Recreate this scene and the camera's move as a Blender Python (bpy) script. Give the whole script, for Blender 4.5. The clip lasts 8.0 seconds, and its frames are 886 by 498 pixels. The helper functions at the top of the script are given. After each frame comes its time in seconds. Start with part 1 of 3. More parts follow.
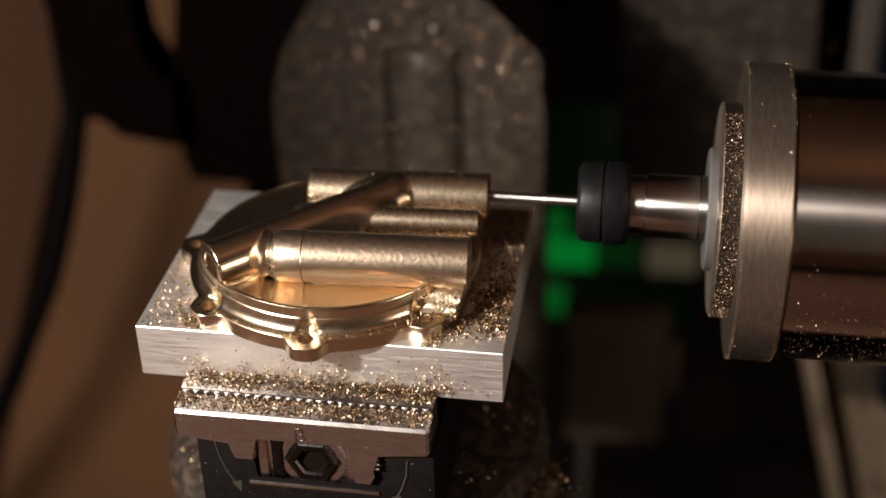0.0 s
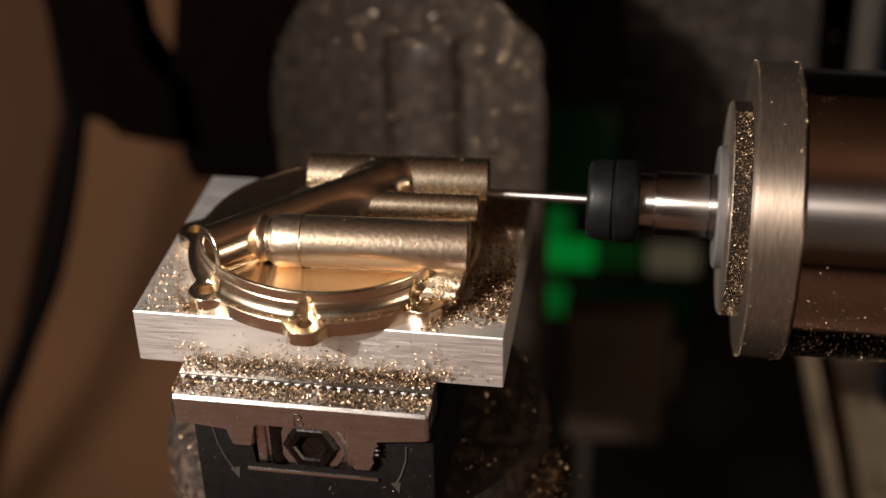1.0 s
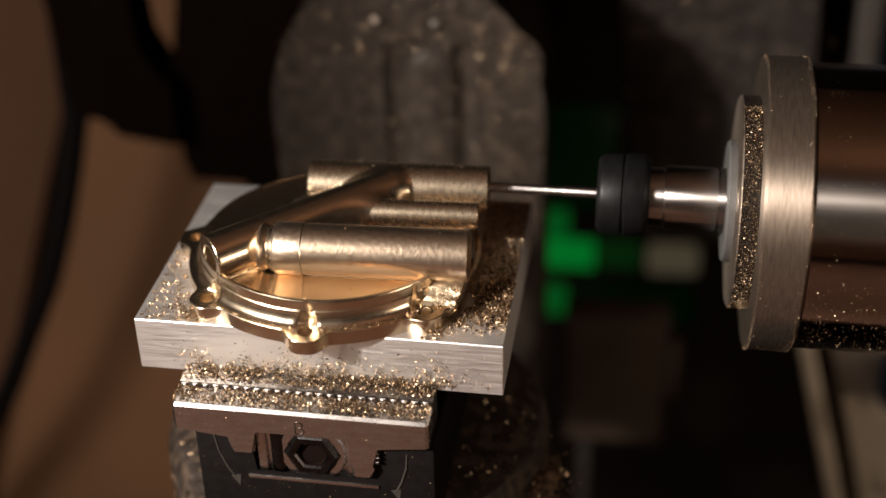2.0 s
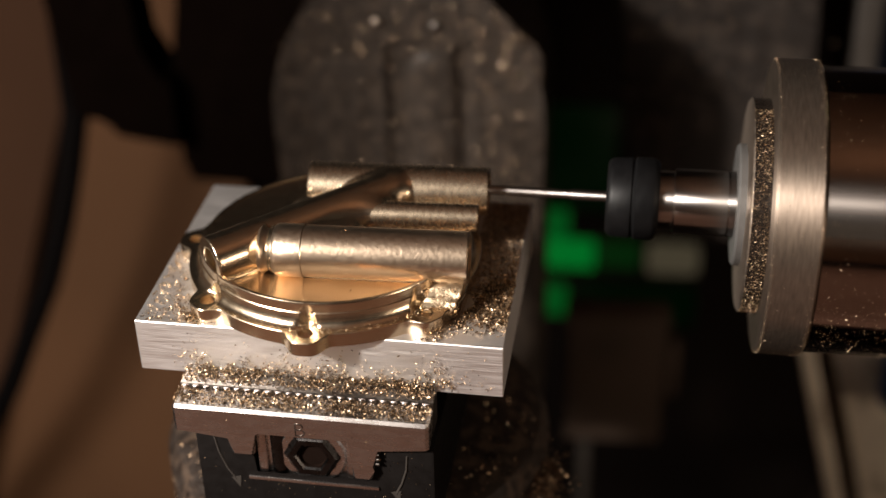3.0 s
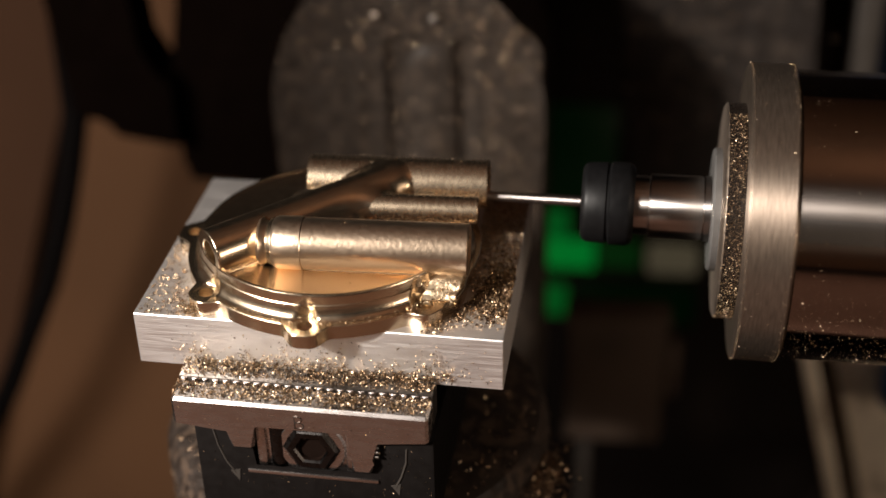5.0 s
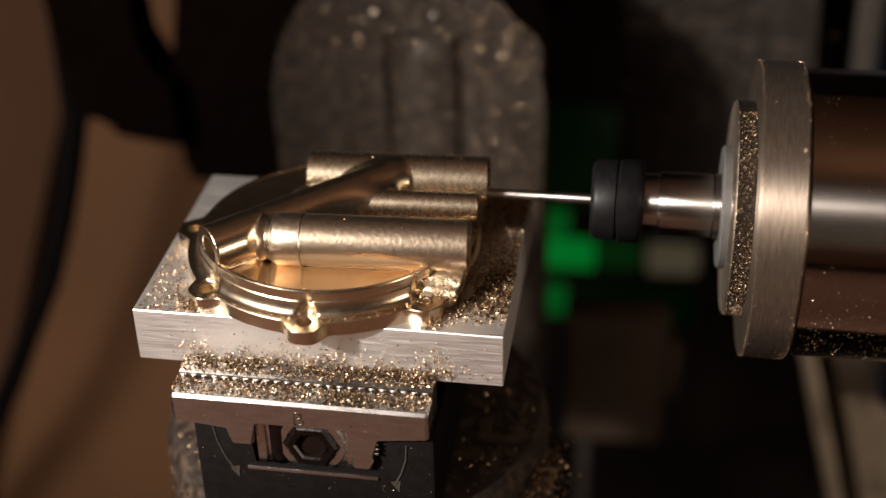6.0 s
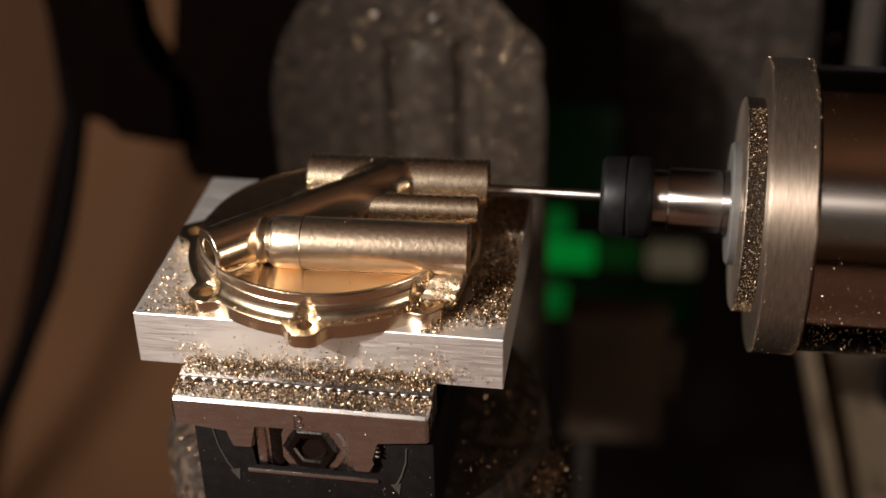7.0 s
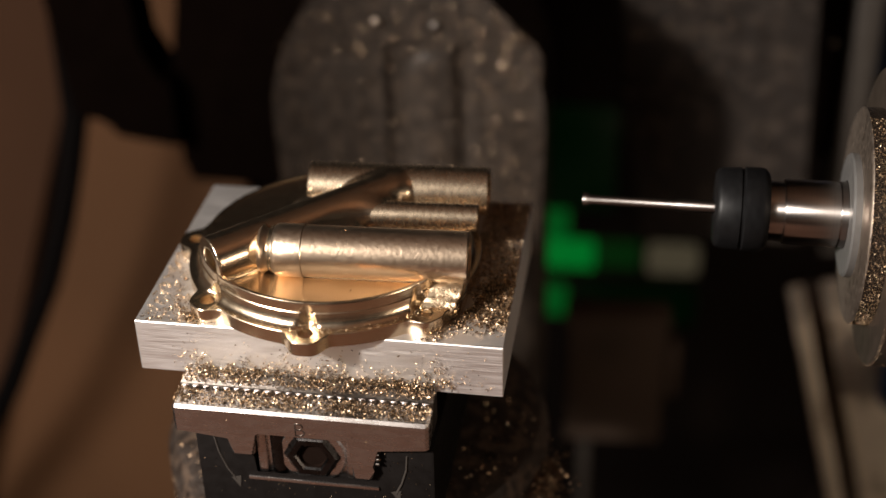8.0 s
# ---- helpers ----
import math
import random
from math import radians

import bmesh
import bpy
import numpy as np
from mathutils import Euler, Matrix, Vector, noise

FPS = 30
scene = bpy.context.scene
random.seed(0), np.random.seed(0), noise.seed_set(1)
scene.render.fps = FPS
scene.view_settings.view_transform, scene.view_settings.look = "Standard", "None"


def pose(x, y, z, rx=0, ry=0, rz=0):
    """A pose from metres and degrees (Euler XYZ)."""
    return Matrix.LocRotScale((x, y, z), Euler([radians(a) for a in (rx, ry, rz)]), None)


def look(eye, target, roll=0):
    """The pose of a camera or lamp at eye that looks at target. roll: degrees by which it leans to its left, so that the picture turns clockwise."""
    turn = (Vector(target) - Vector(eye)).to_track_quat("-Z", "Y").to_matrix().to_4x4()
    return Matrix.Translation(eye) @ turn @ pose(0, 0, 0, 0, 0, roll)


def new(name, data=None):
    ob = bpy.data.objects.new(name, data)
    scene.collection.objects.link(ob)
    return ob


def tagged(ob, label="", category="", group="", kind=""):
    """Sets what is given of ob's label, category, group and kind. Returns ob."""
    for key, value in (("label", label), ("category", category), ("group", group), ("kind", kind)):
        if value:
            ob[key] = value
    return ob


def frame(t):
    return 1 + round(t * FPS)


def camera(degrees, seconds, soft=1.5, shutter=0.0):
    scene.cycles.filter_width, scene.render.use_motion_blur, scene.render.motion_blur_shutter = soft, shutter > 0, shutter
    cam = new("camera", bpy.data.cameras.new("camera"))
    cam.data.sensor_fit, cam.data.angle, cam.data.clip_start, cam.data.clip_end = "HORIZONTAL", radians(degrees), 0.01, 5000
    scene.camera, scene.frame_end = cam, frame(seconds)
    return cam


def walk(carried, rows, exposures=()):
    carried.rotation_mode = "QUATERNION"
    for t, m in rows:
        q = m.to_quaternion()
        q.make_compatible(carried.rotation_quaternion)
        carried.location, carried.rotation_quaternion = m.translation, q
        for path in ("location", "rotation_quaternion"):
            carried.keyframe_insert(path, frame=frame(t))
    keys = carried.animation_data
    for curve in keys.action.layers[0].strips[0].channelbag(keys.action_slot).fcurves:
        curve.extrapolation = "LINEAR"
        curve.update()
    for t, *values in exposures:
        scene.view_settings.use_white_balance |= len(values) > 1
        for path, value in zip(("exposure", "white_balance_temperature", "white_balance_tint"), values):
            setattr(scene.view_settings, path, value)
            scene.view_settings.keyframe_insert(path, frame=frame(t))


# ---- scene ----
import itertools

MM = 0.001
cam = camera(35.13, 8.0, soft=1.5, shutter=0.15)
cam.data.dof.use_dof = True
cam.data.dof.focus_distance = 0.263
cam.data.dof.aperture_fstop = 7.0
EYE = Vector((49.19, -233.98, 152.83)) * MM
AHEAD = Vector((-0.10454, 0.83813, -0.53534))
view = look(EYE, EYE + AHEAD, -1.37)
walk(cam, [(0, view), (8.0, view)], [(0, 0.0), (8.0, 0.0)])

# ---- light ----
world = bpy.data.worlds.new("world")
scene.world = world
world.use_nodes = True
world.node_tree.nodes["Background"].inputs[0].default_value = (0.85, 0.55, 0.36, 1)
world.node_tree.nodes["Background"].inputs[1].default_value = 0.006


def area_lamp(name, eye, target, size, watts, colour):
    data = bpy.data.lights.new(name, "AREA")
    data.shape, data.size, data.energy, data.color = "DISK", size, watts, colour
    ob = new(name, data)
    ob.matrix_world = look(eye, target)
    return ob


def spot_lamp(name, eye, target, cone, blend, radius, watts, colour):
    data = bpy.data.lights.new(name, "SPOT")
    data.spot_size, data.spot_blend, data.shadow_soft_size, data.energy, data.color = radians(cone), blend, radius, watts, colour
    ob = new(name, data)
    ob.matrix_world = look(eye, target)
    return ob


spot_lamp("work_light", (-0.29, -0.29, 0.245), (0.055, -0.012, 0.005), 34, 0.8, 0.016, 28.0, (1.0, 0.92, 0.84))
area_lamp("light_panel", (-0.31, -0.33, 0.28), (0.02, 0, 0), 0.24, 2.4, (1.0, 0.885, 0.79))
# added fill from the right for column and table, no source known there
area_lamp("side_fill", (0.55, -0.30, 0.05), (0.10, 0.06, -0.12), 0.16, 0.95, (1.0, 0.80, 0.62))
# added fill, thrown upward so that metal tops reflect a lit brown ceiling
area_lamp("ceiling_fill", (0.32, -0.22, 0.40), (0.32, -0.22, 0.60), 0.12, 0.55, (1.0, 0.80, 0.62))


# ---- materials ----
def material(name, base, rough, metal=0.0, grain=0.0, scale=400.0, bump=0.0, stretch=(1, 1, 1), spread=0.06, dirt=None, dirt_scale=60.0, dirt_at=0.55, detail=5.0):
    """Principled surface with grain and stains at two scales. Scales are per metre."""
    m = bpy.data.materials.new(name)
    m.use_nodes = True
    nodes, links = m.node_tree.nodes, m.node_tree.links
    b = nodes["Principled BSDF"]
    b.inputs["Base Color"].default_value = (*base, 1)
    b.inputs["Roughness"].default_value, b.inputs["Metallic"].default_value = rough, metal
    b.inputs["Specular IOR Level"].default_value = 0.05 if rough > 0.65 else (0.25 if max(base) < 0.03 else 0.5)
    at = nodes.new("ShaderNodeTexCoord")
    mapping = nodes.new("ShaderNodeMapping")
    mapping.inputs["Scale"].default_value = stretch
    links.new(at.outputs["Object"], mapping.inputs["Vector"])
    fine = nodes.new("ShaderNodeTexNoise")
    fine.inputs["Scale"].default_value, fine.inputs["Detail"].default_value = scale, detail
    links.new(mapping.outputs["Vector"], fine.inputs["Vector"])
    broad = nodes.new("ShaderNodeTexNoise")
    broad.inputs["Scale"].default_value, broad.inputs["Detail"].default_value = dirt_scale, 4
    links.new(at.outputs["Object"], broad.inputs["Vector"])
    ramp = nodes.new("ShaderNodeMapRange")
    ramp.inputs["From Min"].default_value, ramp.inputs["From Max"].default_value = 0.3, 0.7
    ramp.inputs["To Min"].default_value, ramp.inputs["To Max"].default_value = max(0.02, rough - spread), rough + spread
    links.new(fine.outputs["Fac"], ramp.inputs["Value"])
    links.new(ramp.outputs["Result"], b.inputs["Roughness"])
    shade = nodes.new("ShaderNodeMix")
    shade.data_type = "RGBA"
    shade.inputs[6].default_value = (*[c * (1 - grain) for c in base], 1)
    shade.inputs[7].default_value = (*[min(1, c * (1 + grain)) for c in base], 1)
    links.new(fine.outputs["Fac"], shade.inputs[0])
    last = shade.outputs[2]
    if dirt:
        cut = nodes.new("ShaderNodeMapRange")
        cut.inputs["From Min"].default_value, cut.inputs["From Max"].default_value = dirt_at, dirt_at + 0.14
        links.new(broad.outputs["Fac"], cut.inputs["Value"])
        mix = nodes.new("ShaderNodeMix")
        mix.data_type = "RGBA"
        links.new(cut.outputs["Result"], mix.inputs[0])
        links.new(last, mix.inputs[6])
        mix.inputs[7].default_value = (*dirt, 1)
        last = mix.outputs[2]
    links.new(last, b.inputs["Base Color"])
    if bump:
        bp = nodes.new("ShaderNodeBump")
        bp.inputs["Strength"].default_value, bp.inputs["Distance"].default_value = bump, 0.0002
        links.new(fine.outputs["Fac"], bp.inputs["Height"])
        links.new(bp.outputs["Normal"], b.inputs["Normal"])
    return m


def turned(m, rough, amount):
    """Fine turning marks round the x axis: gloss spread along the axis, sharp across it."""
    nodes, links = m.node_tree.nodes, m.node_tree.links
    b = nodes["Principled BSDF"]
    around = nodes.new("ShaderNodeTangent")
    around.direction_type, around.axis = "RADIAL", "X"
    links.new(around.outputs["Tangent"], b.inputs["Tangent"])
    for old in list(b.inputs["Roughness"].links):
        links.remove(old)
    b.inputs["Roughness"].default_value = rough
    b.inputs["Anisotropic"].default_value, b.inputs["Anisotropic Rotation"].default_value = amount, 0.25
    return m


BRASS = material("brass", (0.645, 0.518, 0.372), 0.24, 1, 0.015, 700, 0.012, spread=0.02, detail=2.0)
BRASS_TUBE = material("turned_brass", (0.63, 0.505, 0.365), 0.27, 1, 0.0, 1200, 0.005, (1.0, 0.7, 0.7), spread=0.02, detail=1.0)
BRASS_MILLED = material("milled_brass", (0.66, 0.515, 0.38), 0.30, 1, 0.0, 1300, 0.17, (1.0, 0.8, 0.8), spread=0.02, detail=1.0)
BRASS_ROUGH = material("rough_brass", (0.56, 0.44, 0.30), 0.38, 1, 0.3, 1300, 0.5, spread=0.1)
ALUMINIUM = material("milled_aluminium", (0.86, 0.83, 0.81), 0.48, 1, 0.07, 2800, 0.16, (0.03, 1, 1.6), spread=0.08)
STEEL = material("ground_steel", (0.52, 0.48, 0.46), 0.27, 1, 0.03, 900, 0.02, (0.3, 1, 1), spread=0.03)
STEEL_RING = turned(material("turned_steel", (0.20, 0.158, 0.125), 0.28, 0.9, 0.55, 2600, 0.08, (1.0, 0.12, 0.12), detail=8.0), 0.45, 0.85)
CAP_STEEL = material("dirty_dark_steel", (0.010, 0.0075, 0.006), 0.26, 0.0, 0.3, 1800, 0.06, spread=0.06)
SCREW_STEEL = material("blued_screw_steel", (0.045, 0.042, 0.041), 0.28, 1, 0.1, 900, 0.05)
SHAFT_STEEL = turned(material("turned_shaft_steel", (0.38, 0.35, 0.33), 0.13, 1, 0.10, 3000, 0.0, (1.0, 0.003, 0.003), detail=2.0), 0.29, 0.95)
CUTTER_STEEL = turned(material("cutter_steel", (0.34, 0.315, 0.30), 0.2, 1, 0.05, 900), 0.42, 0.8)
CAP_FACE = material("worn_cap_face", (0.34, 0.28, 0.23), 0.42, 1, 0.15, 900, 0.1, dirt=(0.22, 0.175, 0.14), dirt_scale=300)
DULL_STEEL = material("dull_steel", (0.14, 0.126, 0.114), 0.36, 1, 0.2, 900, 0.15, spread=0.1)
DARK_STEEL = turned(material("dark_polished_steel", (0.31, 0.275, 0.25), 0.13, 1, 0.06, 3000, 0.0, (1.0, 0.003, 0.003), dirt=(0.28, 0.245, 0.22), dirt_scale=70, detail=3.0), 0.19, 1.0)
BLACK_STEEL = material("black_oxide_steel", (0.0035, 0.0034, 0.0036), 0.46, 0.0, 0.3, 900, 0.15, spread=0.1)
BLACK = material("black_anodised", (0.0048, 0.0039, 0.0036), 0.66, 0.0, 0.3, 500, 0.12, spread=0.1)
WASHER = material("grey_washer", (0.095, 0.092, 0.089), 0.40, 0.4, 0.08, 500, 0.05)
CASTING = material("dusty_casting", (0.022, 0.0160, 0.0120), 0.6, 0.0, 0.9, 420, 0.6, spread=0.2, dirt=(0.043, 0.0305, 0.022), dirt_scale=260, dirt_at=0.50, detail=8.0)
TABLE_DUST = material("dusty_table", (0.018, 0.0125, 0.0095), 0.6, 0.0, 0.7, 500, 0.6, spread=0.2, dirt=(0.052, 0.035, 0.0245), dirt_scale=320, dirt_at=0.47)
DIM_CASTING = material("dark_casting", (0.014, 0.0105, 0.0085), 0.6, 0.0, 0.5, 400, 0.3, spread=0.2, dirt=(0.036, 0.027, 0.021), dirt_scale=160, dirt_at=0.52)
CHIP = material("brass_chip", (0.55, 0.42, 0.28), 0.40, 1, 0.35, 900, 0.1)
# darker copy of TAN: the left sheet's dimness is in its colour
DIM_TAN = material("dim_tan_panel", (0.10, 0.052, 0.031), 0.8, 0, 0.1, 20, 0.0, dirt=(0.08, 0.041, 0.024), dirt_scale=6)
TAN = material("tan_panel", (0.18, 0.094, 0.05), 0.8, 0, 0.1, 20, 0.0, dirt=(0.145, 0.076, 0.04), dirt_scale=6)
BENCH = material("brown_bench", (0.25, 0.140, 0.102), 0.7, 0, 0.2, 60, 0.0, (0.2, 2, 1), dirt=(0.22, 0.116, 0.083), dirt_scale=12)
DARK = material("dark_enclosure", (0.013, 0.0095, 0.008), 0.85, 0, 0.3, 30, 0.0, dirt=(0.022, 0.016, 0.013), dirt_scale=20)
BROWN_PANEL = material("dark_brown_panel", (0.058, 0.040, 0.030), 0.7, 0, 0.2, 60, 0.0, dirt=(0.04, 0.029, 0.022), dirt_scale=25)
GREY_PAINT = material("grey_painted_rail", (0.62, 0.53, 0.42), 0.55, 0.1, 0.2, 120, 0.1, dirt=(0.30, 0.235, 0.175), dirt_scale=110)
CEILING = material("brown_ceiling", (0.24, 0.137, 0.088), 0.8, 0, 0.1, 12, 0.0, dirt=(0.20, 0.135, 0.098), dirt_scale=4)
ENGRAVED = material("engraved_mark", (0.028, 0.024, 0.021), 0.7, 0.0, 0.1, 400, 0.0)
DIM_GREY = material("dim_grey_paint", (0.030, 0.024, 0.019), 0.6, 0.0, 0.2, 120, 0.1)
CABLE = material("black_rubber", (0.006, 0.005, 0.005), 0.75, 0, 0.2, 300, 0.1)
# near-black with gloss off below: the bracket's shade is in the colour
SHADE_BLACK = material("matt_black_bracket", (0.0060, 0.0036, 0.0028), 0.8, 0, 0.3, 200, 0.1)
BLACK_STEEL.node_tree.nodes["Principled BSDF"].inputs["Specular IOR Level"].default_value = 0.13
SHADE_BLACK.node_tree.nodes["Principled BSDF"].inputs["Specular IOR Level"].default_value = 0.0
BLUE = material("blue_cover", (0.03, 0.05, 0.10), 0.8, 0, 0.5, 300, 0.2)


def glow(name, colour, strength):
    m = bpy.data.materials.new(name)
    m.use_nodes = True
    b = m.node_tree.nodes["Principled BSDF"]
    b.inputs["Base Color"].default_value = (0.003, 0.008, 0.003, 1)
    b.inputs["Emission Color"].default_value = (*colour, 1)
    b.inputs["Emission Strength"].default_value = strength
    return m


tree = CHIP.node_tree
island = tree.nodes.new("ShaderNodeNewGeometry")
tone = tree.nodes.new("ShaderNodeValToRGB")
tone.color_ramp.elements[0].color, tone.color_ramp.elements[1].color = (0.05, 0.032, 0.020, 1), (0.80, 0.61, 0.41, 1)
tone.color_ramp.elements.new(0.6).color = (0.23, 0.152, 0.09, 1)
tree.links.new(island.outputs["Random Per Island"], tone.inputs["Fac"])
tree.links.new(tone.outputs["Color"], tree.nodes["Principled BSDF"].inputs["Base Color"])

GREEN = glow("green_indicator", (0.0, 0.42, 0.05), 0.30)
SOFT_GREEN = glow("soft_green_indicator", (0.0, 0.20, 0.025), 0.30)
# the boards emit as well: green spill round the lights, put into the material
DIM_GREEN = glow("dim_green_spill", (0.01, 0.10, 0.015), 0.14)
# cream connector, no lamp: it glows because no light reaches it
CREAM = glow("cream_connector_glow", (0.30, 0.245, 0.15), 0.17)
FAINT_GREEN = glow("faint_green_spill", (0.0, 0.07, 0.010), 0.03)


# ---- mesh helpers ----
def link(name, bm, mat, parent=None, label="", smooth=35, m=None):
    bmesh.ops.recalc_face_normals(bm, faces=bm.faces)
    me = bpy.data.meshes.new(name)
    bm.to_mesh(me)
    bm.free()
    me.materials.append(mat)
    if smooth:
        me.shade_smooth()
        me.set_sharp_from_angle(angle=radians(smooth))
    ob = new(name, me)
    if m is not None:
        ob.matrix_basis = m
    if parent:
        ob.parent = parent
    if label:
        tagged(ob, label)
    return ob


part = link


def box(bm, x0, x1, y0, y1, z0, z1, bevel=0.0, m=None, segs=2):
    made = bmesh.ops.create_cube(bm, size=1)
    size = Matrix.Diagonal(((x1 - x0) * MM, (y1 - y0) * MM, (z1 - z0) * MM, 1))
    shift = Matrix.Translation(Vector(((x0 + x1) / 2, (y0 + y1) / 2, (z0 + z1) / 2)) * MM)
    bmesh.ops.transform(bm, matrix=(m or Matrix()) @ shift @ size, verts=made["verts"])
    if bevel:
        edges = list({e for v in made["verts"] for e in v.link_edges})
        bmesh.ops.bevel(bm, geom=edges, offset=bevel * MM, segments=segs, profile=0.5, affect="EDGES")


def lathe(bm, profile, m=None, n=64):
    """Turn (along, radius) pairs in mm round the x axis. A closed profile makes a ring."""
    m = m or Matrix()
    rings = []
    for a, r in profile:
        if r < 1e-6:
            rings.append([bm.verts.new(m @ Vector((a * MM, 0, 0)))])
        else:
            rings.append([bm.verts.new(m @ Vector((a * MM, r * MM * math.cos(2 * math.pi * i / n), r * MM * math.sin(2 * math.pi * i / n)))) for i in range(n)])
    for p, q in zip(rings, rings[1:]):
        for i in range(n):
            j = (i + 1) % n
            quad = [p[i % len(p)], p[j % len(p)], q[j % len(q)], q[i % len(q)]]
            quad = list(dict.fromkeys(quad))
            if len(quad) > 2:
                bm.faces.new(quad)


def prism(bm, outline, lo, hi, m=None):
    """Extrude an outline (mm, in x and z) along y from lo to hi."""
    m = m or Matrix()
    front = [bm.verts.new(m @ Vector((x * MM, lo * MM, z * MM))) for x, z in outline]
    back = [bm.verts.new(m @ Vector((x * MM, hi * MM, z * MM))) for x, z in outline]
    bm.faces.new(front)
    bm.faces.new(back[::-1])
    for i in range(len(front)):
        j = (i + 1) % len(front)
        bm.faces.new([front[i], back[i], back[j], front[j]])


def sweep(bm, points, radius, n=10):
    """A round bar along points (mm)."""
    pts = [Vector(p) * MM for p in points]
    rings = []
    for i, p in enumerate(pts):
        d = (pts[min(i + 1, len(pts) - 1)] - pts[max(i - 1, 0)]).normalized()
        side = d.cross(Vector((0.3, 1, 0.2))).normalized()
        other = d.cross(side)
        rings.append([bm.verts.new(p + radius * MM * (math.cos(2 * math.pi * k / n) * side + math.sin(2 * math.pi * k / n) * other)) for k in range(n)])
    for p, q in zip(rings, rings[1:]):
        for k in range(n):
            bm.faces.new([p[k], p[(k + 1) % n], q[(k + 1) % n], q[k]])
    bm.faces.new(rings[0][::-1])
    bm.faces.new(rings[-1])


def smoothstep(a, b, x):
    t = min(1, max(0, (x - a) / (b - a)))
    return t * t * (3 - 2 * t)


def capsule(p, a, b, r0, r1):
    """Distance in mm from the points p to a tapered round bar from a to b."""
    a, b = np.array(a, float), np.array(b, float)
    d = b - a
    t = np.clip(((p - a) @ d) / (d @ d), 0, 1)
    return np.linalg.norm(p - a - t[..., None] * d, axis=-1) - (r0 + (r1 - r0) * t)


def blend(a, b, k):
    """Union of two distances with a fillet of about k mm."""
    h = np.clip(0.5 + 0.5 * (b - a) / k, 0, 1)
    return b + (a - b) * h - k * h * (1 - h)


def skin(distance, lo, hi, step):
    """Mesh of the surface where distance(points in mm) is zero, from a grid of cells."""
    axes = [np.arange(a, b + step, step) for a, b in zip(lo, hi)]
    v = distance(np.stack(np.meshgrid(*axes, indexing="ij"), -1))
    shape = tuple(n - 1 for n in v.shape)
    total, count = np.zeros(shape + (3,)), np.zeros(shape)
    corners = list(itertools.product((0, 1), repeat=3))

    def at(c):
        return v[tuple(slice(o, o + n) for o, n in zip(c, shape))]

    for c in corners:
        for k in range(3):
            if c[k]:
                continue
            d = tuple(o + (i == k) for i, o in enumerate(c))
            p, q = at(c), at(d)
            hit = (p < 0) != (q < 0)
            f = np.where(hit, p / np.where(hit, p - q, 1), 0)
            for i in range(3):
                total[..., i] += np.where(hit, c[i] + (f if i == k else 0), 0)
            count += hit
    live = count > 0
    index = -np.ones(shape, int)
    index[live] = np.arange(live.sum())
    cells = np.argwhere(live)
    points = (np.array(lo) + step * (cells + total[live] / count[live][:, None])) * MM
    faces = []
    for k in range(3):
        i, j = (k + 1) % 3, (k + 2) % 3
        lower = [slice(None)] * 3
        upper = [slice(None)] * 3
        lower[k], upper[k] = slice(0, -1), slice(1, None)
        p, q = v[tuple(lower)], v[tuple(upper)]
        for cell in np.argwhere((p < 0) != (q < 0)):
            if not (0 < cell[i] < shape[i] and 0 < cell[j] < shape[j]):
                continue
            e, g = np.eye(3, dtype=int)[i], np.eye(3, dtype=int)[j]
            quad = [index[tuple(cell - e - g)], index[tuple(cell - g)], index[tuple(cell)], index[tuple(cell - e)]]
            faces.append(quad if p[tuple(cell)] < 0 else quad[::-1])
    me = bpy.data.meshes.new("skin")
    me.from_pydata(points.tolist(), [], [[int(n) for n in f] for f in faces])
    bm = bmesh.new()
    bm.from_mesh(me)
    bpy.data.meshes.remove(me)
    return bm


PLATE_TURN = pose(0, 0, 0, 0, 0, -2.52)


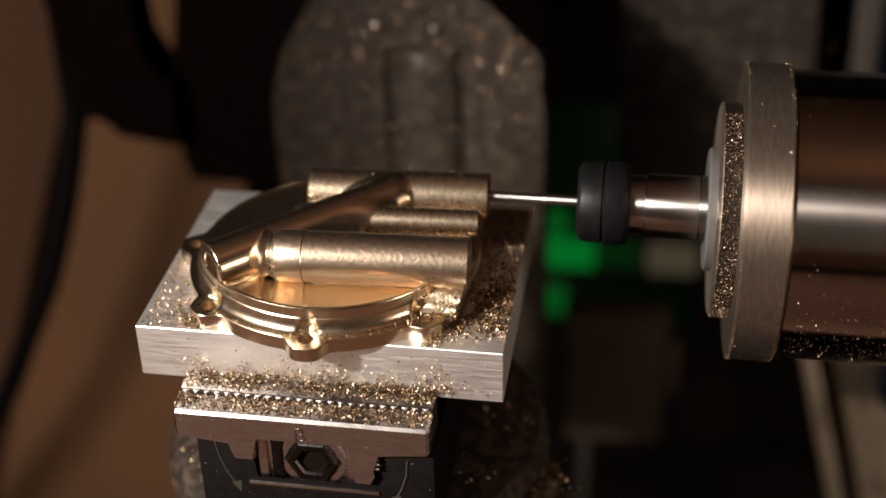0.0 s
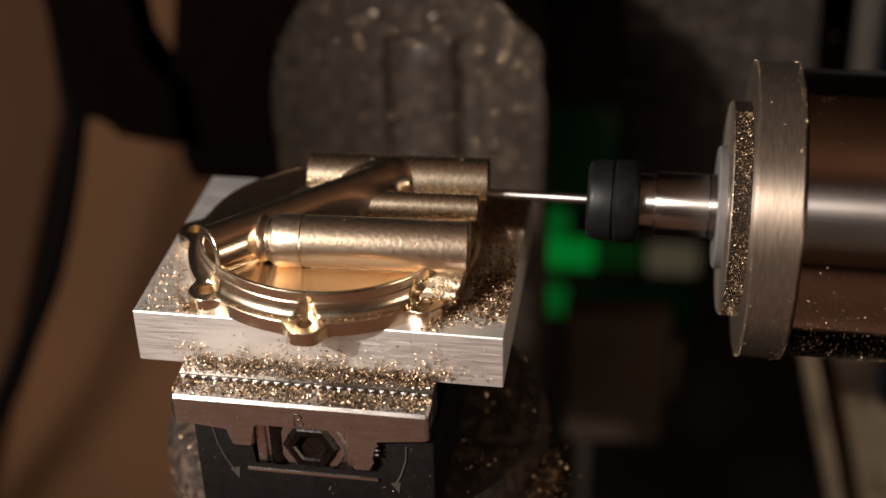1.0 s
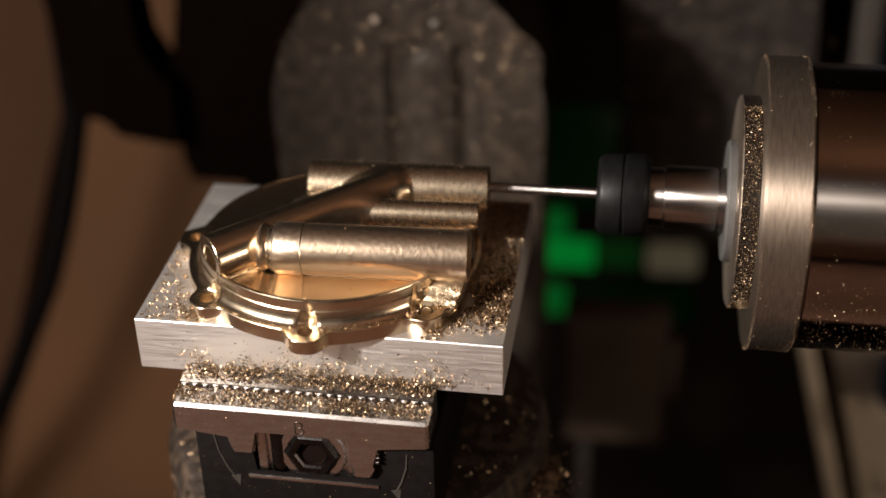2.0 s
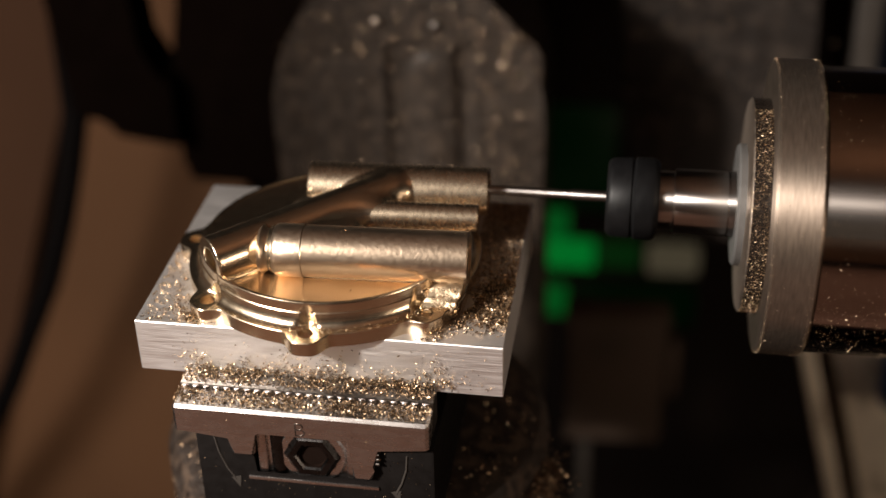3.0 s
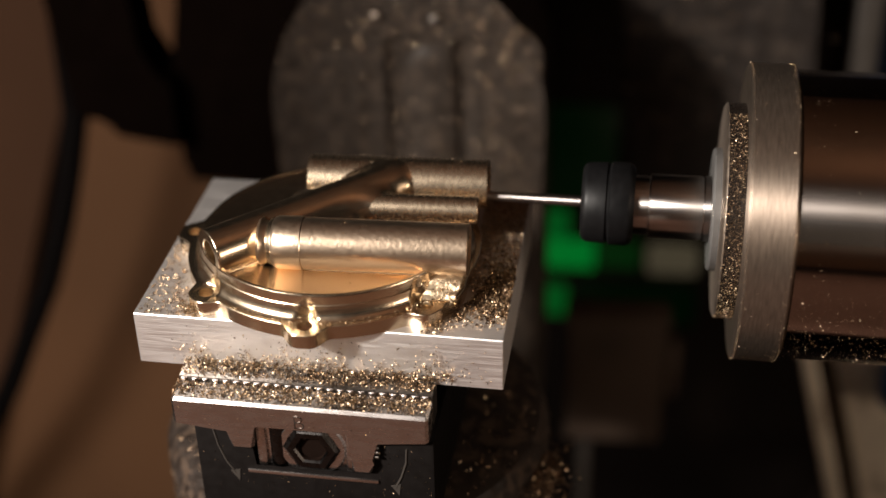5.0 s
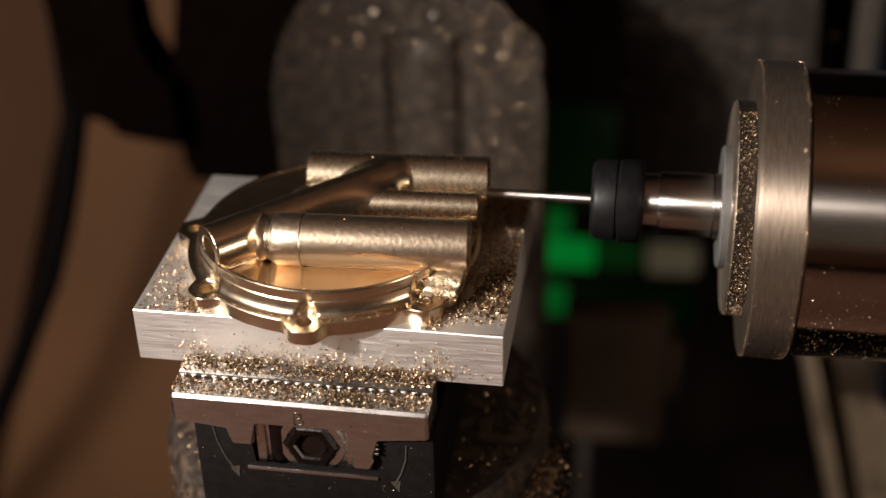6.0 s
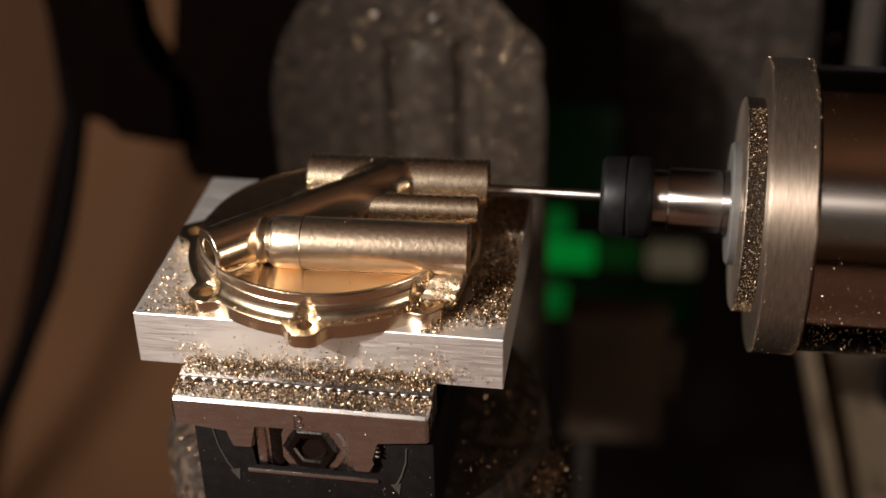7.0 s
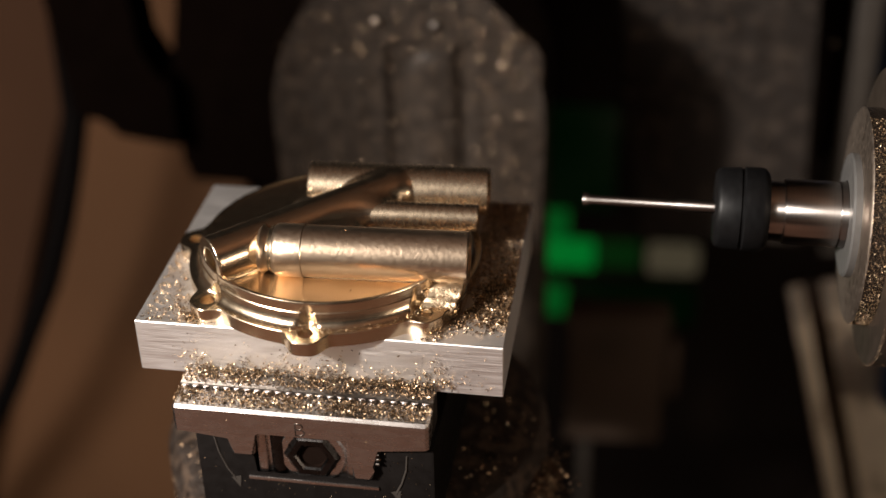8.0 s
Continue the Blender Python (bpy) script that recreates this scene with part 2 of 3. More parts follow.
# ---- enclosure ----
def enclosure():
    bm = bmesh.new()
    box(bm, -700, 700, -600, 620, -330, -310)
    tagged(link("floor", bm, DARK), "dark machine bed under the table", "floor", kind="structure")
    bm = bmesh.new()
    box(bm, -690, 690, -590, -60, -150, -130, 3)
    tagged(link("workbench", bm, BENCH), "brown wooden bench in front of the machine", "bench", kind="structure")
    bm = bmesh.new()
    box(bm, -700, 700, 560, 580, -310, 600)
    tagged(link("wall_back", bm, DARK), "dark back wall of the machine enclosure", "wall", kind="structure")
    bm = bmesh.new()
    box(bm, -720, -700, -600, 580, -310, 600)
    tagged(link("wall_left", bm, TAN), "tan wall beside the machine", "wall", kind="structure")
    bm = bmesh.new()
    box(bm, 700, 720, -600, 580, -310, 600)
    tagged(link("wall_right", bm, DARK), "dark wall of the enclosure", "wall", kind="structure")
    bm = bmesh.new()
    box(bm, -700, 700, -620, -600, -310, 330)
    tagged(link("wall_front", bm, DARK), "dark wall facing the machine", "wall", kind="structure")
    # added strip, out of view, that gives the housing its middle band of reflection
    bm = bmesh.new()
    box(bm, -695, 695, -600, -588, -80, 110, 3)
    tagged(link("trim", bm, TAN), "unseen tan board added on the facing wall for the spindle to reflect", "trim", kind="structure")
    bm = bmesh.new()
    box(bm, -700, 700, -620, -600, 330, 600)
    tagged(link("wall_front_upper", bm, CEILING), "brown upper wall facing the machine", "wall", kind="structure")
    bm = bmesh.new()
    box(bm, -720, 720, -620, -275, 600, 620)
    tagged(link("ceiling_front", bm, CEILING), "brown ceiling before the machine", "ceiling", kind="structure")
    bm = bmesh.new()
    box(bm, -720, 720, -275, 580, 600, 620)
    tagged(link("ceiling", bm, CEILING), "dark brown ceiling over the machine", "ceiling", kind="structure")


enclosure()


# ---- workpiece and holder ----
def fixture_plate():
    bm = bmesh.new()
    box(bm, -35.35, 35.35, -26.23, 26.23, -11.32, 0, 0.16, PLATE_TURN, 1)
    return tagged(link("fixture_plate", bm, ALUMINIUM), "milled aluminium fixture plate gripped in the vise", "plate")


CX, CY = -1.5, -1.0
LUGS = [radians(a) for a in (-91, -45, -137, 177, 88, 44)]


def lug(theta):
    """Arc length in mm to the nearest lug."""
    return min(abs((theta - a + math.pi) % (2 * math.pi) - math.pi) for a in LUGS) * 30.5


COVE = [(28.95, 3.02), (28.5, 3.08), (28.1, 3.22), (27.75, 3.45), (27.45, 3.8), (27.2, 4.25), (27.05, 4.8), (26.95, 5.4), (26.9, 5.8), (26.72, 6.0), (26.7, 6.6), (26.68, 7.2), (26.66, 7.6), (26.64, 7.85)]


def cover_disc():
    """Flange with lugs, coved rim and sunk floor, turned about z."""
    bm = bmesh.new()
    n = 360
    columns = []
    for i in range(n):
        th = 2 * math.pi * i / n
        deg = (math.degrees(th) + 180) % 360 - 180
        s = lug(th)
        out = 29.2 + 3.1 * math.exp(-((s / 3.5) ** 4))
        out = max(out, 29.2 + 2.4 * smoothstep(-44, -40, deg) * (1 - smoothstep(-34, -17, deg)))
        rim = smoothstep(-158, -150, deg) * (1 - smoothstep(-39, -33, deg))
        top = 5.78 + 2.22 * rim
        col = [(0.0, 0.0), (out - 0.12, 0.0), (out, 0.12), (out, 2.85), (out - 0.15, 3.0)]
        for r, z in COVE:
            z = 3.0 + (z - 3.0) * (top - 3.0) / 5.0
            half = 2.6 * (1 - 0.16 * (z - 3.0)) if z < 7.6 else 0.1
            if s < half:
                r = min(r, 26.55 + (r - 26.55) * (s / half) ** 2)
            col.append((min(r, out - 0.3), z))
        col += [(26.55, top), (25.95, top), (25.85, top - 0.12), (25.8, 5.7 + 0.05), (25.5, 5.65), (12, 5.65), (0.0, 5.65)]
        columns.append((th, col))
    bottom = bm.verts.new(Vector((CX, CY, 0)) * MM)
    centre = bm.verts.new(Vector((CX, CY, 5.65)) * MM)
    rows = [[bm.verts.new(Vector((CX + r * math.cos(th), CY + r * math.sin(th), z)) * MM) for r, z in col[1:-1]] for th, col in columns]
    for i in range(n):
        p, q = rows[i], rows[(i + 1) % n]
        for k in range(len(p) - 1):
            bm.faces.new([p[k], q[k], q[k + 1], p[k + 1]])
        bm.faces.new([bottom, q[0], p[0]])
        bm.faces.new([centre, p[-1], q[-1]])
    return bm


def drilled(bm, cutters):
    """The mesh less its bores."""
    me, ce = bpy.data.meshes.new("solid"), bpy.data.meshes.new("bores")
    bmesh.ops.recalc_face_normals(bm, faces=bm.faces)
    bmesh.ops.recalc_face_normals(cutters, faces=cutters.faces)
    bm.to_mesh(me), cutters.to_mesh(ce)
    a, b = new("solid", me), new("bores", ce)
    mod = a.modifiers.new("bores", "BOOLEAN")
    mod.operation, mod.object, mod.solver = "DIFFERENCE", b, "EXACT"
    result = bmesh.new()
    result.from_object(a, bpy.context.evaluated_depsgraph_get())
    for ob in (a, b):
        bpy.data.objects.remove(ob)
    return result


def tube(x0, x1, y, z, r, bore):
    bm = bmesh.new()
    profile = [(x0, 0), (x0, r - 0.3), (x0 + 0.3, r), (x1 - 0.15, r), (x1, r - 0.15), (x1, bore), (x1 - 14, bore), (x1 - 14, 0)]
    lathe(bm, profile, pose(0, y * MM, z * MM), 96)
    return bm


def passage(p):
    """Slanting passage with milled fillets into the tubes and the floor."""
    slant = capsule(p, (-25.5, -19.3, 9.3), (8.2, 9.3, 10.4), 4.55, 4.65)
    foot = np.array((-22.6, -17.0, 9.0))
    along = np.array((34.3, 28.2, 0)) / 44.4
    slant = np.maximum(slant, -((p - foot) @ along))
    mouth = capsule(p, (-26, -19.8, 9.2), (-17.5, -12.8, 9.5), 2.5, 2.5)
    back = np.maximum(capsule(p, (-8.4, 12.1, 10), (28, 12.1, 10), 4.83, 4.83), np.maximum(-8.3 - p[..., 0], p[..., 0] - 27.9))
    thin = np.maximum(capsule(p, (-8, 1.6, 10), (26.8, 1.6, 10), 2.63, 2.63), p[..., 0] - 26.8)
    ramp = capsule(p, (-9.0, -6.5, 6.3), (1.5, -1.5, 6.4), 4.2, 3.6)
    thick = np.maximum(capsule(p, (-9, -13, 10), (26.4, -13, 10), 4.9, 4.9), p[..., 0] - 26.3)
    floor = np.maximum(p[..., 2] - 5.6, np.hypot(p[..., 0] - CX, p[..., 1] - CY) - 25.6)
    body = blend(slant, back, 1.6)
    body = blend(body, blend(thin, ramp, 2.5), 2.4)
    body = blend(body, floor, 1.6)
    body = blend(body, thick, 0.15)
    return np.maximum(np.maximum(body, -mouth), 5.2 - p[..., 2])


def brass_cover():
    thing = tagged(new("brass_cover"), "machined brass pump cover with three tubes, bolted on the plate", "machined part")
    thing.empty_display_size = 0.01
    cutters = bmesh.new()
    for a in LUGS:
        lathe(cutters, [(-2, 0), (-2, 1.5), (6, 1.5), (6, 0)], Matrix.Translation(Vector((CX + 29.2 * math.cos(a), CY + 29.2 * math.sin(a), 0)) * MM) @ pose(0, 0, 0, 0, -90, 0), 24)
    part("flange", drilled(cover_disc(), cutters), BRASS, thing, "round brass flange with bolt lugs and raised rim", 30)
    part("tube", tube(-8.5, 28.2, 12.1, 10, 4.9, 3.95), BRASS_TUBE, thing, "brass tube being bored by the cutter")
    part("tube", tube(-3, 27.0, 1.6, 10, 2.7, 1.5), BRASS_TUBE, thing, "thin brass tube between two thicker ones")
    bm = bmesh.new()
    lathe(bm, [(-13.5, 0), (-13.5, 4.2), (-12.9, 4.75), (-12.2, 4.2), (-11.5, 4.0), (-10.9, 4.4), (-10.3, 4.9), (-9.6, 5.1), (-5.0, 5.15), (-4.8, 5.0), (26.4, 5.0), (26.6, 4.8), (26.6, 3.0), (12, 3.0), (12, 0)], pose(0, -13 * MM, 10 * MM), 96)
    part("tube", bm, BRASS_MILLED, thing, "thick brass tube with tool marks and a beaded neck")
    part("branch_passage", skin(passage, (-30, -22, 5.0), (30, 19, 16.4), 0.3), BRASS, thing, "slanting brass passage blended into the tubes", 60)
    bm = bmesh.new()
    prism(bm, [(-20.4, 2.7), (-19.7, 3.3), (-19.1, 4.1), (-18.3, 4.7), (-17.7, 5.9), (-13, 7.4), (-13, 2.0), (-20.4, 2.0)], 19.8, 26.4, pose(0, 0, 0, 0, 0, 90) @ Matrix.Diagonal((1, -1, 1, 1)))
    bmesh.ops.bevel(bm, geom=list(bm.edges), offset=0.6 * MM, segments=3, profile=0.5, affect="EDGES")
    for v in bm.verts:
        v.co.x -= 0.5 * max(0, 7.0 * MM - v.co.z)
    part("boss", bm, BRASS_ROUGH, thing)
    return thing


def vise():
    thing = tagged(new("machine_vise"), "small steel self-centring vise covered in brass chips", "vise")
    thing.empty_display_size = 0.01
    m = PLATE_TURN
    bm = bmesh.new()
    outline = [(-26, -11), (22.8, -11), (22.8, -17.4), (12.6, -17.4), (12.6, -22.4), (11.8, -22.6), (11.8, -25.6), (8, -25.6), (8, -16.4), (7.2, -15.7), (-10, -15.7), (-10.8, -16.4), (-10.8, -22), (-15.2, -22), (-15.2, -17.4), (-26, -17.4)]
    prism(bm, outline, -36.9, -31.0, m)
    bmesh.ops.bevel(bm, geom=list(bm.edges), offset=0.55 * MM, segments=1, profile=0.5, affect="EDGES")
    jaw = part("jaw", bm, STEEL, thing, "ground steel vise jaw with a bright top edge", 20)
    jaw.data.materials.append(DULL_STEEL)
    for face in jaw.data.polygons:
        face.material_index = 1 if face.normal.z > 0.9 else 0
    bm = bmesh.new()
    box(bm, -26, 22.8, -31.0, -26.35, -17.4, -10.2, 0.2, m)
    part("gripper", bm, DULL_STEEL, jaw, "serrated gripping strip")
    for i in range(24):
        x = -25.6 + i * 2.02
        bm = bmesh.new()
        lathe(bm, [(-0.6, 0), (-0.6, 0.75), (0.2, 0.85), (0.32, 0.72), (0.36, 0)], m @ Matrix.Translation(Vector((x + 0.65, -30.65, -10.75)) * MM) @ pose(0, 0, 0, 0, -90, 0), 14)
        part("serration", bm, STEEL, jaw)
    bm = bmesh.new()
    for i in range(4):
        box(bm, 12.5, 13.3, -36.8, -32, -18.4 - i * 1.1, -17.8 - i * 1.1, 0.12, m, 1)
    part("rack_teeth", bm, DULL_STEEL, jaw)
    bm = bmesh.new()
    box(bm, -26, 22.8, 26.35, 36.9, -17.4, -10.6, 0.3, m)
    part("jaw", bm, STEEL, thing)
    bm = bmesh.new()
    outline = [(-22.6, -17.5), (-11.5, -17.5), (-11.5, -27.2), (11.5, -27.2), (11.5, -17.5), (23.6, -17.5), (23.6, -40), (-22.6, -40)]
    prism(bm, outline, -35.6, 35.6, m)
    bmesh.ops.bevel(bm, geom=list(bm.edges), offset=0.5 * MM, segments=2, profile=0.5, affect="EDGES")
    body = part("body", bm, BLACK, thing, "black anodised vise body with engraved arrows")
    bm = bmesh.new()
    box(bm, -10.6, 12.2, -34.7, 34.7, -27.0, -16.5, 0.3, m)
    part("slide", bm, STEEL, thing)
    for x0, x1, y0 in ((-10.7, -8.8, -35.3), (6.6, 7.9, -35.1)):
        bm = bmesh.new()
        box(bm, x0, x1, y0, -34.5, -27.0, -16.5, 0.4, m)
        part("guide", bm, STEEL, thing)
    bm = bmesh.new()
    lathe(bm, [(-27, 0), (-27, 2.3), (-16, 2.3), (-16, 0)], m @ Matrix.Translation(Vector((-6.6, -33.0, 0)) * MM) @ pose(0, 0, 0, 0, -90, 0), 32)
    part("guide_pin", bm, SCREW_STEEL, thing)
    bm = bmesh.new()
    box(bm, -12.8, 12.8, -36.0, -35.5, -28.6, -27.7, 0.2, m)
    part("ledge", bm, STEEL, body)
    bm = bmesh.new()
    screw = m @ Matrix.Translation(Vector((0.0, -35.9, -21.9)) * MM) @ pose(0, 0, 0, 0, 0, 90)
    lathe(bm, [(5.5, 0), (5.5, 3.0), (0.5, 3.0), (0, 3.4), (0, 4.7), (0.7, 5.6), (6, 5.6), (6, 0)], screw, 6)
    head = part("screw_head", bm, SCREW_STEEL, thing, "dark hexagon screw head with a socket", 20)
    # shallow black plug: the shade down the hole is put into its colour
    bm = bmesh.new()
    lathe(bm, [(1.05, 0), (1.05, 2.5), (0.45, 2.6), (0.45, 2.95), (1.15, 2.95), (1.15, 0)], screw, 24)
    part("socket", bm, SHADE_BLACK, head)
    bm = bmesh.new()
    lathe(bm, [(0.8, 5.0), (0.8, 6.3), (1.3, 6.8), (5.5, 6.8), (5.5, 5.0)], screw, 48)
    part("collar", bm, STEEL, head)
    for pts in ([(-18.8, -18.6), (-18.2, -22.5), (-16.9, -26.4), (-14.9, -30.0)], [(18.4, -19.6), (18.2, -23.0), (17.2, -26.6), (15.6, -30.2)]):
        bm = bmesh.new()
        fine = []
        for i in range(len(pts) - 1):
            for k in range(4):
                fine.append([pts[i][j] + (pts[i + 1][j] - pts[i][j]) * k / 4 for j in (0, 1)])
        sweep(bm, [m @ Vector((x, -35.62, z)) for x, z in fine], 0.22, 6)
        x, z = fine[-1]
        prism(bm, [(x - 0.9, z + 0.4), (x + 1.0, z + 0.9), (x + 0.7, z - 1.9)], -35.75, -35.5, m)
        part("arrow", bm, ENGRAVED, body)
    letter = bpy.data.curves.new("letter", "FONT")
    letter.offset = -0.00011
    letter.body, letter.size, letter.extrude, letter.align_x = "B", 4.6 * MM, 0.05 * MM, "CENTER"
    tmp = new("letter", letter)
    bm = bmesh.new()
    bm.from_mesh(bpy.data.meshes.new_from_object(tmp.evaluated_get(bpy.context.evaluated_depsgraph_get())))
    bpy.data.objects.remove(tmp)
    bmesh.ops.transform(bm, matrix=m @ Matrix.Translation(Vector((-1.6, -36.92, -16.0)) * MM) @ pose(0, 0, 0, 90), verts=bm.verts)
    part("letter", bm, DULL_STEEL, jaw, "stamped letter B", 0)
    return thing


def casting():
    """Arched dusty arm that rises behind the table."""
    bm = bmesh.new()
    outline = [(36, -120)]
    for k in range(25):
        a = math.pi * k / 24
        outline.append((-1.2 + 37.0 * math.cos(a), -20 + 44 * math.sin(a)))
    outline.append((-38, -120))
    prism(bm, outline, 100, 140)
    bmesh.ops.bevel(bm, geom=[e for e in bm.edges if abs(e.verts[0].co.y - e.verts[1].co.y) < 1e-6], offset=4 * MM, segments=4, profile=0.5, affect="EDGES")
    thing = tagged(new("casting"), "grey cast machine arm dusted with brass chips behind the vise", "machine part")
    grooves = bmesh.new()
    for x in (-3.9, 14.2):
        box(grooves, x - 3.4, x + 3.4, 94, 101.6, -70, 3, 2.6, segs=4)
    part("web", drilled(bm, grooves), CASTING, thing)
    for x, half, top, swell in ((-19, 13, 4, 0.10), (5.2, 7.4, 1, 0.3), (25.5, 9.5, 6, 0.10)):
        bm = bmesh.new()
        profile = [(-112, 0), (-110, half)] + [(top - half + half * math.sin(k * math.pi / 16), half * math.cos(k * math.pi / 16)) for k in range(9)]
        lathe(bm, profile, Matrix.Translation(Vector((x, 101, 0)) * MM) @ Matrix.Diagonal((1, swell, 1, 1)) @ pose(0, 0, 0, 0, -90, 0), 32)
        part("rib", bm, CASTING, thing)
    for x, z, mat in ((-8.5, 8.7, CAP_FACE), (6.9, 8.0, DULL_STEEL)):
        bm = bmesh.new()
        lathe(bm, [(0, 0), (0.2, 0.8), (0.6, 1.2), (1.6, 1.2), (1.6, 0)], Matrix.Translation(Vector((x, 98.4, z)) * MM) @ pose(0, 0, 0, 0, 0, 90), 20)
        part("screw", bm, mat, thing)
    rng = random.Random(3)
    bm = bmesh.new()
    for i in range(4200):
        x, z = rng.uniform(-36, 34), rng.uniform(-60, 17)
        if rng.random() < 0.4:
            x, z = rng.choice(((rng.gauss(26, 5), z), (rng.uniform(-30, 30), rng.gauss(6, 6))))
        if abs(x + 1.2) > 35.5 or z > 20 - 0.012 * (x + 1.2) ** 2:
            continue
        chip_mesh(bm, (x, 96.6 + rng.uniform(-0.2, 3.2), z), rng.uniform(0.25, 0.8), rng)
    tagged(part("swarf", bm, CHIP, thing, "brass chips stuck to the casting", 0), kind="stuff")
    return thing


def carriage():
    """Dark plate of the moving axis beside the arm."""
    thing = tagged(new("carriage"), "dark cast slide plate with stray chips", "machine part")
    bm = bmesh.new()
    prism(bm, [(52, 40), (112, 40), (118, -95), (66, -95), (58, -40)], 168, 180)
    part("plate", bm, DIM_CASTING, thing)
    rng = random.Random(5)
    bm = bmesh.new()
    for i in range(420):
        chip_mesh(bm, (rng.gauss(76, 14), 167, rng.uniform(-60, 25)), rng.uniform(0.5, 1.6), rng)
    tagged(part("swarf", bm, CHIP, thing, "scattered brass chips", 0), kind="stuff")
    return thing


def rotary_table():
    bm = bmesh.new()
    lathe(bm, [(-40, 0), (-40, 36), (-42, 40), (-46, 42), (-90, 42), (-92, 40), (-92, 0)], Matrix.Translation((0, 0.004, 0)) @ pose(0, 0, 0, 0, -90, 0), 72)
    thing = tagged(new("rotary_table"), "round grey rotary table under the vise, dusted with chips", "rotary table")
    part("disc", bm, TABLE_DUST, thing)
    rng = random.Random(13)
    bm = bmesh.new()
    for i in range(1200):
        a = rng.uniform(-math.pi, 0) if rng.random() < 0.8 else rng.uniform(0, math.pi)
        r, z = (42.1, -rng.uniform(46, 90)) if rng.random() < 0.6 else (rng.uniform(28, 40), -39.8)
        chip_mesh(bm, (r * math.cos(a), 4 + r * math.sin(a), z), rng.uniform(0.4, 1.0), rng)
    for i in range(1000):
        chip_mesh(bm, (rng.gauss(41, 2.5), rng.gauss(-9, 4), -50 + rng.uniform(0, 4)), rng.uniform(0.4, 1.1), rng)
    tagged(part("swarf", bm, CHIP, thing, "brass chips stuck to the table", 0), kind="stuff")
    return thing


def chip_mesh(bm, p, size, rng):
    """One curled flake at p (mm)."""
    d = Vector((rng.gauss(0, 1), rng.gauss(0, 1), rng.gauss(0, 0.6))).normalized()
    s = d.cross(Vector((rng.gauss(0, 1), rng.gauss(0, 1), rng.gauss(0, 1)))).normalized()
    u = d.cross(s)
    w = size * rng.uniform(0.07, 0.22)
    curl = rng.uniform(-0.5, 0.5) * size
    rows = []
    for k in range(4):
        t = k / 3 - 0.5
        c = Vector(p) + d * size * t + u * curl * (4 * t * t - 0.5)
        rows.append((bm.verts.new((c - s * w) * MM), bm.verts.new((c + s * w) * MM)))
    for a, b in zip(rows, rows[1:]):
        bm.faces.new([a[0], a[1], b[1], b[0]])


def chips(name, label, spots, rng):
    bm = bmesh.new()
    for p, size in spots:
        chip_mesh(bm, p, size, rng)
    return tagged(link(name, bm, CHIP, smooth=0), label, "metal chips", kind="stuff")


def vise_chips():
    rng = random.Random(4)
    spots = []
    for i in range(8600):
        x, y = rng.uniform(-26, 22.8), rng.uniform(-36.2, -26.4)
        if y < -31:
            if rng.random() < 0.6 and y < -35.0:
                continue
            z = -11 + rng.uniform(0.05, 0.55)
        else:
            z = -10.2 + rng.uniform(0.05, 0.7) * (1 + max(0, (y + 29) / 2.6))
        if -31.5 < y < -30.1 and rng.random() < 0.85:
            continue
        if rng.random() < 0.45 * smoothstep(0.2, 0.9, math.sin(x * 0.41 + 1.3 * math.sin(y * 0.5)) * math.sin(x * 0.17 + y * 0.4 + 2)):
            continue
        q = PLATE_TURN @ Vector((x, y, z))
        spots.append((q, rng.uniform(0.22, 0.68)))
    for i in range(1900):
        x = rng.uniform(-25, 26)
        h = 1.4 + 1.3 * math.sin(x * 0.45 + 0.6) * math.sin(x * 0.23) + 0.5 * math.sin(x * 1.7)
        y = -26.4 - abs(rng.gauss(0, 0.35))
        spots.append((PLATE_TURN @ Vector((x, y, -10.2 + abs(rng.gauss(0, 1.25)) * h)), rng.uniform(0.22, 0.65)))
    for i in range(260):
        x = rng.uniform(-30, 34)
        q = PLATE_TURN @ Vector((x, -26.35, rng.uniform(-10, -1) if rng.random() < 0.2 else -10 + abs(rng.gauss(0, 2.2))))
        spots.append((q, rng.uniform(0.22, 0.6)))
    for i in range(170):
        x, z = rng.choice((rng.uniform(12, 23), rng.uniform(-22, 22))), rng.uniform(-33, -18)
        if -11.5 < x < 12:
            z = rng.uniform(-33, -28)
        spots.append((PLATE_TURN @ Vector((x, -35.7, z)), rng.uniform(0.12, 0.4)))
    for i in range(60):
        spots.append((PLATE_TURN @ Vector((rng.uniform(-26, 22.8), -37.0, rng.uniform(-17, -11.6))), rng.uniform(0.1, 0.3)))
    return chips("vise_swarf", "loose golden brass chips heaped on the vise jaw", spots, rng)


